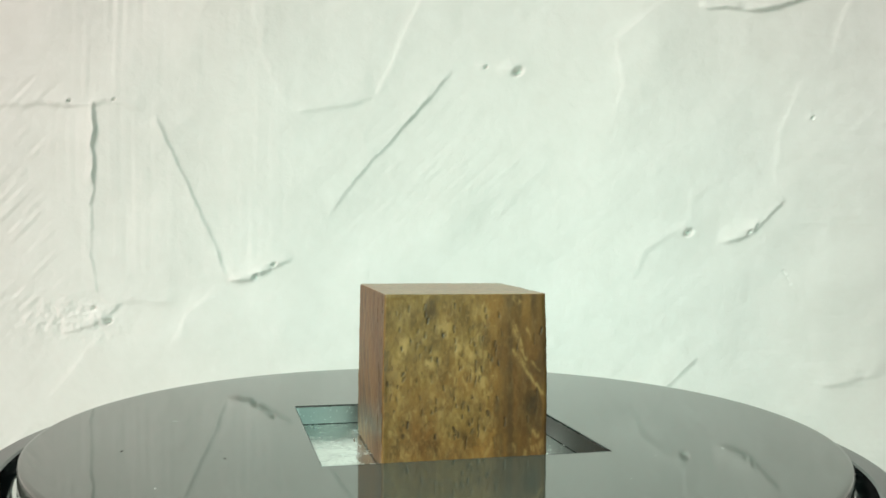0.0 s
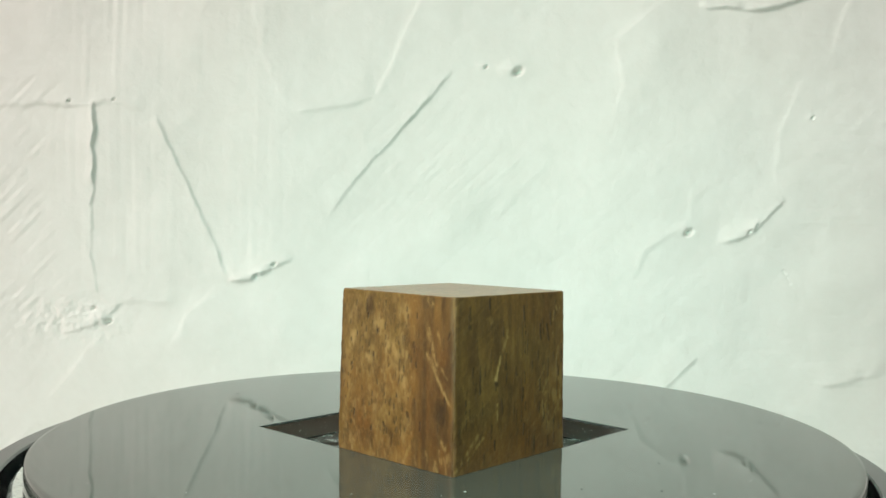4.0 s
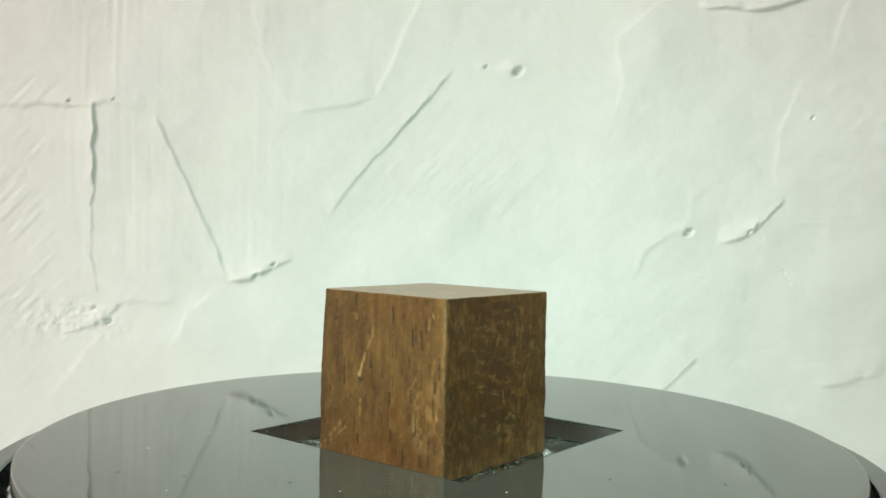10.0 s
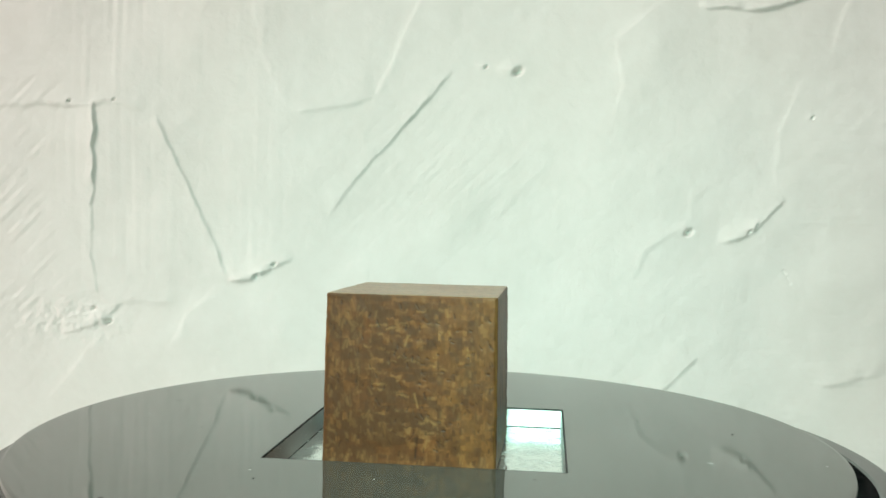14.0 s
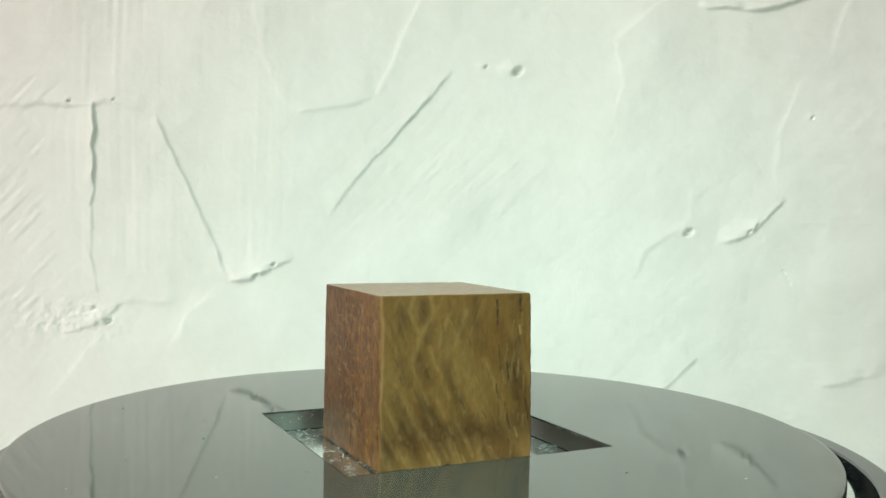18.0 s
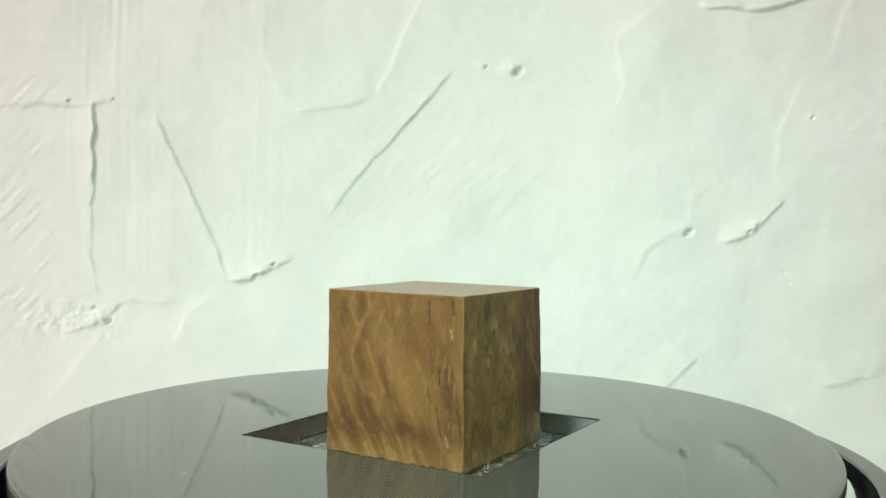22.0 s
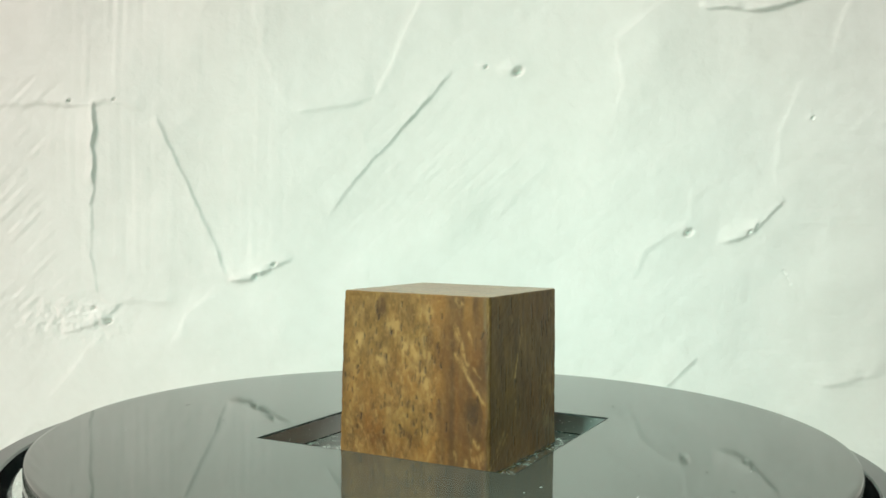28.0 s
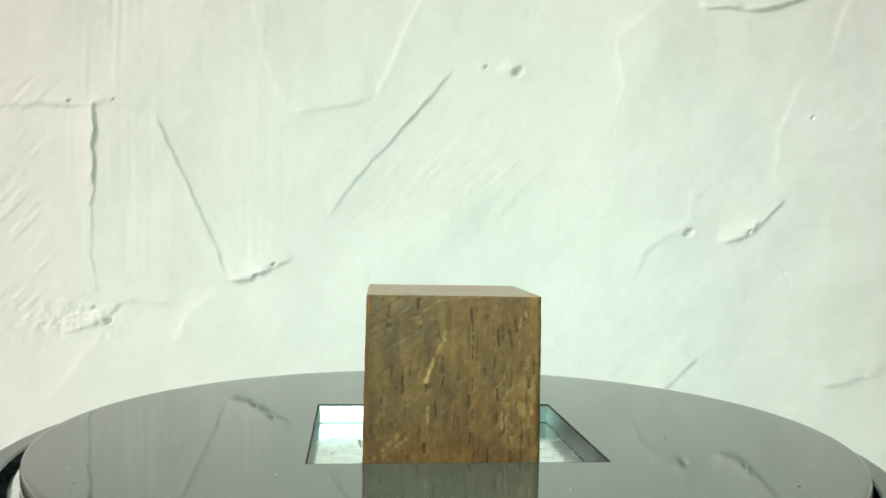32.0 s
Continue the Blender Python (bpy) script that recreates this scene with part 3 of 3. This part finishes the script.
        pore_foot_shade = np.maximum.reduce([0.85 * dashes(u, v, 8, 44, (0.04, 0.05, 0.98, 0.95), 0.075, 0.0065, 0, 0.05), 0.8 * dashes(u, v, 9, 22, (0.55, 0.05, 0.95, 0.95), 0.09, 0.006, 0, 0.04),
                                  0.8 * mark(u, v, 0.36, 0.50, 0.36, 0.51, 0.012)]
                                 + [0.8 * mark(u, v, a, v0, a + 0.006, v1, 0.008) for a, v0, v1 in ((0.13, 0.07, 0.18), (0.295, 0.02, 0.11), (0.60, 0.08, 0.20), (0.755, 0.19, 0.28), (0.855, 0.12, 0.20),
                                    (0.215, 0.40, 0.55), (0.75, 0.52, 0.58), (0.79, 0.68, 0.76), (0.89, 0.78, 0.92), (0.70, 0.86, 0.95), (0.34, 0.83, 0.88), (0.53, 0.43, 0.47))])
    elif side == "end_grain":
        cells = np.where(u < 0.22, patches(u, v, 71, 330, (0, 0, 0.3, 1), 0.04, 0.05), np.where(u < 0.66, patches(u, v, 72, 420, (0.15, 0, 0.75, 1), 0.085, 0.036), patches(u, v, 73, 500, (0.6, 0, 1, 1), 0.035, 0.04)))
        cells = 0.8 * cells + 0.35 * patches(u, v, 74, 500, (0, 0, 1, 1), 0.05, 0.12)
        red = np.clip(1.0 - 0.7 * (u - 0.5) + 0.3 * fractal(u * 14, v * 10, 121, 3) - 0.2 * cells, 0, 1)
        olive = np.clip((u - 0.6) * 0.8 + 0.12 * fractal(u * 16, v * 14, 122, 3), 0, 0.6)
        stain = np.clip(0.50 - 0.55 * (u - 0.4) + 0.4 * blotch(u, v, 0.45, 0.75, 0.30, 0.08, 123) - 0.55 * cells - 0.3 * np.exp(-(((u - 0.25) / 0.07) ** 2 + ((v - 0.2) / 0.08) ** 2)), 0, 0.7)
        fleck_and_sheen = np.maximum.reduce([0.5 * np.clip(cells - 0.2, 0, 1) * np.clip(0.7 + value_noise(u * 5, v * 5, 129), 0.2, 1), 0.40 * dashes(u, v, 10, 50, (0.25, 0.05, 0.7, 0.8), 0.05, 0.008, 1.57, 0.1), 0.25 * dashes(u, v, 11, 110, (0.02, 0.05, 0.3, 0.95), 0.04, 0.009, 0.2, 0.4),
                                   0.5 * mark(u, v, 0.60, 0.70, 0.65, 0.72, 0.014), 0.3 * dashes(u, v, 12, 60, (0.55, 0.05, 0.98, 0.95), 0.02, 0.010), 0.35 * dashes(u, v, 13, 60, (0.05, 0.9, 0.98, 0.98), 0.04, 0.010),
                                   0.45 * mark(u, v, 0.53, 0.56, 0.55, 0.64, 0.008), 0.4 * mark(u, v, 0.49, 0.23, 0.47, 0.28, 0.010)])
        pore_foot_shade = np.maximum.reduce([0.7 * dashes(u, v, 14, 90, (0.55, 0.08, 0.98, 0.9), 0.016, 0.0055, 0.6, 0.9), 0.6 * dashes(u, v, 15, 90, (0.02, 0.05, 0.6, 0.9), 0.022, 0.005, 0.0, 0.4),
                                  0.7 * mark(u, v, 0.55, 0.80, 0.54, 0.92, 0.006), 0.8 * mark(u, v, 0.95, 0.25, 0.97, 0.29, 0.010)])
    elif side == "ray_figure":
        red = np.clip(0.16 + 0.6 * np.exp(-((v - 0.84) / 0.09) ** 2) + 0.25 * fractal(u * 4, v * 3, 131, 3), 0, 1)
        olive = np.clip(0.36 + 0.2 * fractal(u * 4, v * 4, 132, 3), 0, 1)
        bend = 0.03 * fractal(u * 3, v * 3, 134, 2)
        figure = value_noise((u - 0.50 * v + bend) * 13, (v + 0.4 * u) * 2.2, 135) * np.clip(0.2 + 1.6 * v, 0, 1)
        lens = [mark(u, v, u0, v0, u0 + du, v0 + dv, wd) for u0, v0, du, dv, wd in
                ((0.15, 0.08, -0.02, 0.12, 0.036), (0.27, 0.05, 0.0, 0.08, 0.036), (0.32, 0.17, -0.03, 0.10, 0.030), (0.40, 0.20, -0.01, 0.09, 0.016), (0.52, 0.15, -0.01, 0.09, 0.030), (0.62, 0.02, -0.01, 0.16, 0.028), (0.89, 0.30, 0.02, 0.14, 0.035),
                 (0.10, 0.58, 0.10, 0.20, 0.035), (0.24, 0.56, 0.12, 0.20, 0.035), (0.12, 0.38, 0.06, 0.12, 0.03), (0.24, 0.34, 0.08, 0.16, 0.03), (0.42, 0.40, 0.08, 0.20, 0.03), (0.43, 0.76, 0.02, 0.06, 0.03), (0.86, 0.44, 0.02, 0.12, 0.03))]
        stain = np.clip(0.24 - 0.1 * u + 0.42 * np.exp(-((v - 0.80) / 0.08) ** 2) + 0.25 * np.exp(-((u - 0.90) / 0.05) ** 2) + 0.36 * np.clip(-figure, 0, 1) + 0.42 * np.maximum.reduce(lens), 0, 0.75)
        pale = [mark(u, v, u0, v0, u1, v1, 1.5 * wd) for u0, v0, u1, v1, wd in
                ((0.21, 0.01, 0.18, 0.10, 0.012), (0.18, 0.09, 0.25, 0.22, 0.013), (0.31, 0.0, 0.34, 0.09, 0.013), (0.34, 0.09, 0.25, 0.24, 0.014), (0.25, 0.24, 0.20, 0.37, 0.016), (0.43, 0.12, 0.37, 0.30, 0.014), (0.55, 0.10, 0.47, 0.32, 0.016), (0.47, 0.32, 0.50, 0.50, 0.016),
                 (0.31, 0.30, 0.44, 0.60, 0.011), (0.20, 0.40, 0.30, 0.62, 0.011), (0.10, 0.50, 0.26, 0.80, 0.013), (0.03, 0.60, 0.13, 0.80, 0.012), (0.36, 0.60, 0.46, 0.80, 0.012), (0.0, 0.86, 0.09, 1.0, 0.022), (0.13, 0.88, 0.22, 1.0, 0.020), (0.28, 0.80, 0.39, 0.98, 0.014), (0.44, 0.84, 0.50, 1.0, 0.016), (0.62, 0.84, 0.66, 0.99, 0.018))]
        rays = dashes(u, v, 16, 22, (0.0, 0.25, 0.75, 1.0), 0.34, 0.017, 0.47, 0.06)
        cross = np.maximum(dashes(u, v, 17, 12, (0.05, 0.0, 0.65, 0.35), 0.20, 0.016, -0.47, 0.08), dashes(u, v, 26, 10, (0.1, 0.0, 0.6, 0.35), 0.2, 0.016, 0.42, 0.08))
        fleck_and_sheen = np.maximum.reduce([0.25 * np.clip(figure, 0, 1), 0.25 * rays, 0.18 * cross, 0.30 * np.maximum.reduce(pale), 0.4 * dashes(u, v, 24, 14, (0.02, 0.88, 0.75, 0.98), 0.10, 0.013, 0.45, 0.1),
                                   0.65 * mark(u, v, 0.92, 0.20, 0.925, 0.24, 0.010), 0.6 * mark(u, v, 0.88, 0.80, 0.90, 0.86, 0.011), 0.4 * dashes(u, v, 19, 26, (0.8, 0.1, 1, 0.95), 0.07, 0.007)])
        pore_foot_shade = np.maximum.reduce([0.8 * dashes(u, v, 20, 13, (0.76, 0.12, 0.99, 0.95), 0.12, 0.0055, 0.12, 0.05), 0.85 * mark(u, v, 0.765, 0.04, 0.77, 0.17, 0.007), 0.6 * mark(u, v, 0.755, 0.53, 0.77, 0.62, 0.005),
                                  0.95 * mark(u, v, 0.93, 0.01, 0.93, 0.10, 0.009), 0.4 * dashes(u, v, 21, 24, (0.05, 0.1, 0.75, 0.9), 0.05, 0.005, 0.3)])
    else:
        red = np.clip(0.1 + 0.2 * fractal(u * 4, v * 4, 141, 3), 0, 1)
        olive = np.clip(0.5 + 0.3 * fractal(u * 3, v * 3, 142, 3), 0, 1)
        stain = np.clip(0.2 * value_noise(u * 4, v * 40, 143) + 0.15 * fractal(u * 9, v * 9, 144, 3) + 0.6 * mark(u, v, 0.58, 0.77, 0.84, 0.74, 0.03), 0, 0.6)
        # high over the whole top: its grazing sheen is put into the colour
        fleck_and_sheen = 0.85 + 0.12 * value_noise(u * 5, v * 40, 145) + 0.15 * fractal(u * 6, v * 4, 146, 2) + 0.3 * dashes(u, v, 22, 40, (0, 0, 1, 1), 0.15, 0.008, 1.57, 0.1)
        pore_foot_shade = 0.4 * dashes(u, v, 23, 30, (0, 0, 1, 1), 0.06, 0.006, 1.57, 0.1)
    broken = np.clip(0.75 + 0.9 * fractal(u * 42, v * 26, 155, 3), 0.15, 1.1)
    fleck_and_sheen, pore_foot_shade = fleck_and_sheen * (broken * 0.8 if side != "ray_figure" else 0.45 + 0.4 * broken), pore_foot_shade * np.clip(0.85 + 0.7 * fractal(u * 50, v * 34, 157, 2), 0.2, 1)
    mottle = {"ray_figure": 0.4, "end_grain": 0.25, "flecked": 0.55, "top": 0.2}.get(side, 1.2) * (1 - 0.65 * np.clip((u - 0.66) * 20, 0, 1) * (side == "mottled"))
    stain = np.clip(stain + mottle * (0.24 * np.clip(fractal(u * 26, v * 11, 158, 3), 0, 1) + 0.2 * np.clip(fractal(u * 60, v * 40, 159, 2), 0, 1)), 0, 0.85)
    fleck_and_sheen = np.maximum(fleck_and_sheen, mottle * (0.16 * np.clip(fractal(u * 34, v * 15, 193, 3) - 0.1, 0, 1) + 0.14 * np.clip(fractal(u * 75, v * 48, 194, 2) - 0.15, 0, 1)))
    # ragged dark line along the foot: shade of the contact gap, painted in
    if side != "top":
        pore_foot_shade = np.maximum(pore_foot_shade, 0.9 * np.clip((v - 0.984 + 0.008 * fractal(u * 30, 0 * v, 195, 3)) * 110, 0, 1))
    worn = np.exp(-(edge / 0.012) ** 2) * np.clip(0.4 + value_noise(u * 30, v * 30, 151), 0, 1)
    fleck_and_sheen = np.clip(np.maximum(fleck_and_sheen, 0.12 * worn), 0, 1)
    # the pale field lightens only the top, as painted sheen
    return {"saw": saw, "pale": z + 0.4 * (side == "top"), "streak": z + {"mottled": 0.4, "flecked": 0.6, "end_grain": 0.3, "ray_figure": 0.3}.get(side, 0.6), "polish": z + {"top": 1.0}.get(side, 0.28), "redness": red, "olive": olive, "stain": stain, "fleck_and_sheen": fleck_and_sheen, "pore_foot_shade": np.clip(pore_foot_shade, 0, 1)}


def build_cube():
    h, hz = 0.0126, (CUBE_TOP - CUBE_FOOT) / 2
    mid = (CUBE_TOP + CUBE_FOOT) / 2
    verts, quads, fields, start = [], [], {}, 0
    faces = (("mottled", (1, 0), (0, -1), 300), ("flecked", (0, 1), (1, 0), 300), ("end_grain", (-1, 0), (0, 1), 300), ("ray_figure", (0, -1), (-1, 0), 300), ("top", None, None, 300), ("foot", None, None, 300))
    half = np.array([h, h, hz])
    for name, right, out, count in faces:
        s = np.linspace(0, 1, count)
        u, v = np.meshgrid(s, s)
        if right:
            c = np.stack([(2 * u - 1) * right[0] + out[0], (2 * u - 1) * right[1] + out[1], 1 - 2 * v], -1)
        else:
            c = np.stack([2 * u - 1, (1 - 2 * v) * (1 if name == "top" else -1), np.full_like(u, 1 if name == "top" else -1)], -1)
        at = face_fields(name, u, v)
        saw = at.pop("saw")
        c = c * half
        # worn, uneven edges; the sawn foot is ragged
        key = c * 300
        r = 0.00020 + 0.00010 * value_noise(key[..., 0] + key[..., 2] * 0.7, key[..., 1] - key[..., 2], 161) + 0.00008 * value_noise(key[..., 0] * 4 + key[..., 2] * 3, key[..., 1] * 4 - key[..., 2] * 3, 163)
        foot = np.clip((-c[..., 2] / hz - 0.9) * 10, 0, 1)
        r = r + foot * (0.00015 + 0.0005 * np.clip(value_noise(key[..., 0], key[..., 1] + 9, 162), 0, 1) + 0.00035 * np.clip(value_noise(key[..., 0] * 3.3, key[..., 1] * 3.3, 164), 0, 1))
        inner = np.clip(c, -(half - r[..., None]), half - r[..., None])
        d = c - inner
        nrm = d / np.maximum(np.linalg.norm(d, axis=-1, keepdims=True), 1e-9)
        p = inner + r[..., None] * nrm
        edge = np.clip(np.minimum(np.minimum(u, 1 - u), np.minimum(v, 1 - v)) / 0.03, 0, 1)
        relief = edge * (0.00004 * fractal(u * 9, v * 9, 171, 4) + 0.00001 * fractal(u * 60, v * 30, 173, 2) - 0.00009 * at["pore_foot_shade"] + 0.00003 * at["fleck_and_sheen"] + 0.000016 * saw)
        rough = 0.00006 * value_noise(c[..., 0] * 1500 + c[..., 1] * 900, c[..., 2] * 1300 - c[..., 1] * 1100, 181) + 0.00008 * value_noise(c[..., 0] * 420 - c[..., 1] * 380, c[..., 2] * 330, 182)
        rough = rough * (0.08 + 0.92 * (1 - edge)) * np.clip((hz - c[..., 2]) / 0.0006, 0.25, 1)
        p = p + nrm * (relief + rough)[..., None]
        # the upright edges, worn round
        a, b = np.clip(c[..., 0] / h * 0.5 + 0.5, 0, 1), np.clip(c[..., 1] / h * 0.5 + 0.5, 0, 1)
        shares = ((1 - a) * (1 - b), a * (1 - b), a * b, (1 - a) * b)
        which = np.where(b < 0.5, np.where(a < 0.5, 0, 1), np.where(a < 0.5, 3, 2))
        wear = np.array(CUBE_WEAR)[which] * (1 + 0.35 * value_noise(c[..., 2] * 260, which * 7.3, 165))
        core = np.clip(p[..., :2], -(h - wear[..., None]), h - wear[..., None])
        d = p[..., :2] - core
        p[..., :2] = core + d * (np.abs(d).max(-1) / np.maximum(np.linalg.norm(d, axis=-1), 1e-9))[..., None]
        # the block is not quite square and widens a little below its worn top
        low = (1 - ((c[..., 2] + hz) / (2 * hz)) ** 2)[..., None]
        signs = ((-1, -1), (1, -1), (1, 1), (-1, 1))
        shift = sum(w[..., None] * ((1 - low) * (np.array(t) - h * np.array(g)) + low * (np.array(f) - h * np.array(g))) for w, t, f, g in zip(shares, CUBE_HEAD, CUBE_SOLE, signs))
        p[..., :2] += shift
        p[..., 2] += mid
        pv, pq = sheet(p)
        verts.append(pv)
        quads.append(pq[:, ::-1] + start)
        start += len(pv)
        for k, val in at.items():
            fields.setdefault(k, []).append(val.ravel())
    verts, quads = np.concatenate(verts), np.concatenate(quads)
    _, first, welded = np.unique(np.round(verts * 1e7).astype(np.int64), axis=0, return_index=True, return_inverse=True)
    cube = mesh_from("wooden_cube", verts[first], welded.ravel()[quads], WOOD, {k: np.concatenate(x)[first] for k, x in fields.items()})
    return tagged(cube, "small sawn brown hardwood cube standing in the square opening", "wooden cube")


def build_glue_bead(x, y, size):
    bm = bmesh.new()
    bmesh.ops.create_icosphere(bm, subdivisions=2, radius=size, matrix=pose(x, y, CUBE_FOOT + size * 0.6) @ Matrix.Diagonal((1, 1, 0.75, 1)))
    ob = part("glue_bead", bm, GLUE, None, "", True)
    return tagged(ob, "tiny clear glue bead beside the wooden cube", "glue bead", "glue beads round the cube")


build_plaster_wall()
build_room()
platter = build_turntable()
turning = [build_disc(), build_cube()]
bead_rng = random.Random(3)
for i in range(9):
    side, along = i % 4, bead_rng.uniform(-0.014, 0.014)
    off = 0.0135 + bead_rng.uniform(0, 0.0006)
    bx, by = ((along, -off), (off, along), (-along, off), (-off, -along))[side]
    turning.append(build_glue_bead(CUBE_AT[0] + bx, CUBE_AT[1] + by, bead_rng.uniform(0.0002, 0.0004)))


def motions():
    times = [float(i) for i in range(int(LAST) + 1)]

    def turn(t):
        return pose(0, 0, 0, 0, 0, START + SPIN * t) @ TILT
    for thing in turning:
        walk(thing, [(t, Matrix.Translation((0, 0, TOP)) @ turn(t)) for t in times])
    shift = Matrix.Translation((0, 0, 0.05))
    walk(platter, [(t, shift @ turn(t) @ shift.inverted()) for t in times])


motions()
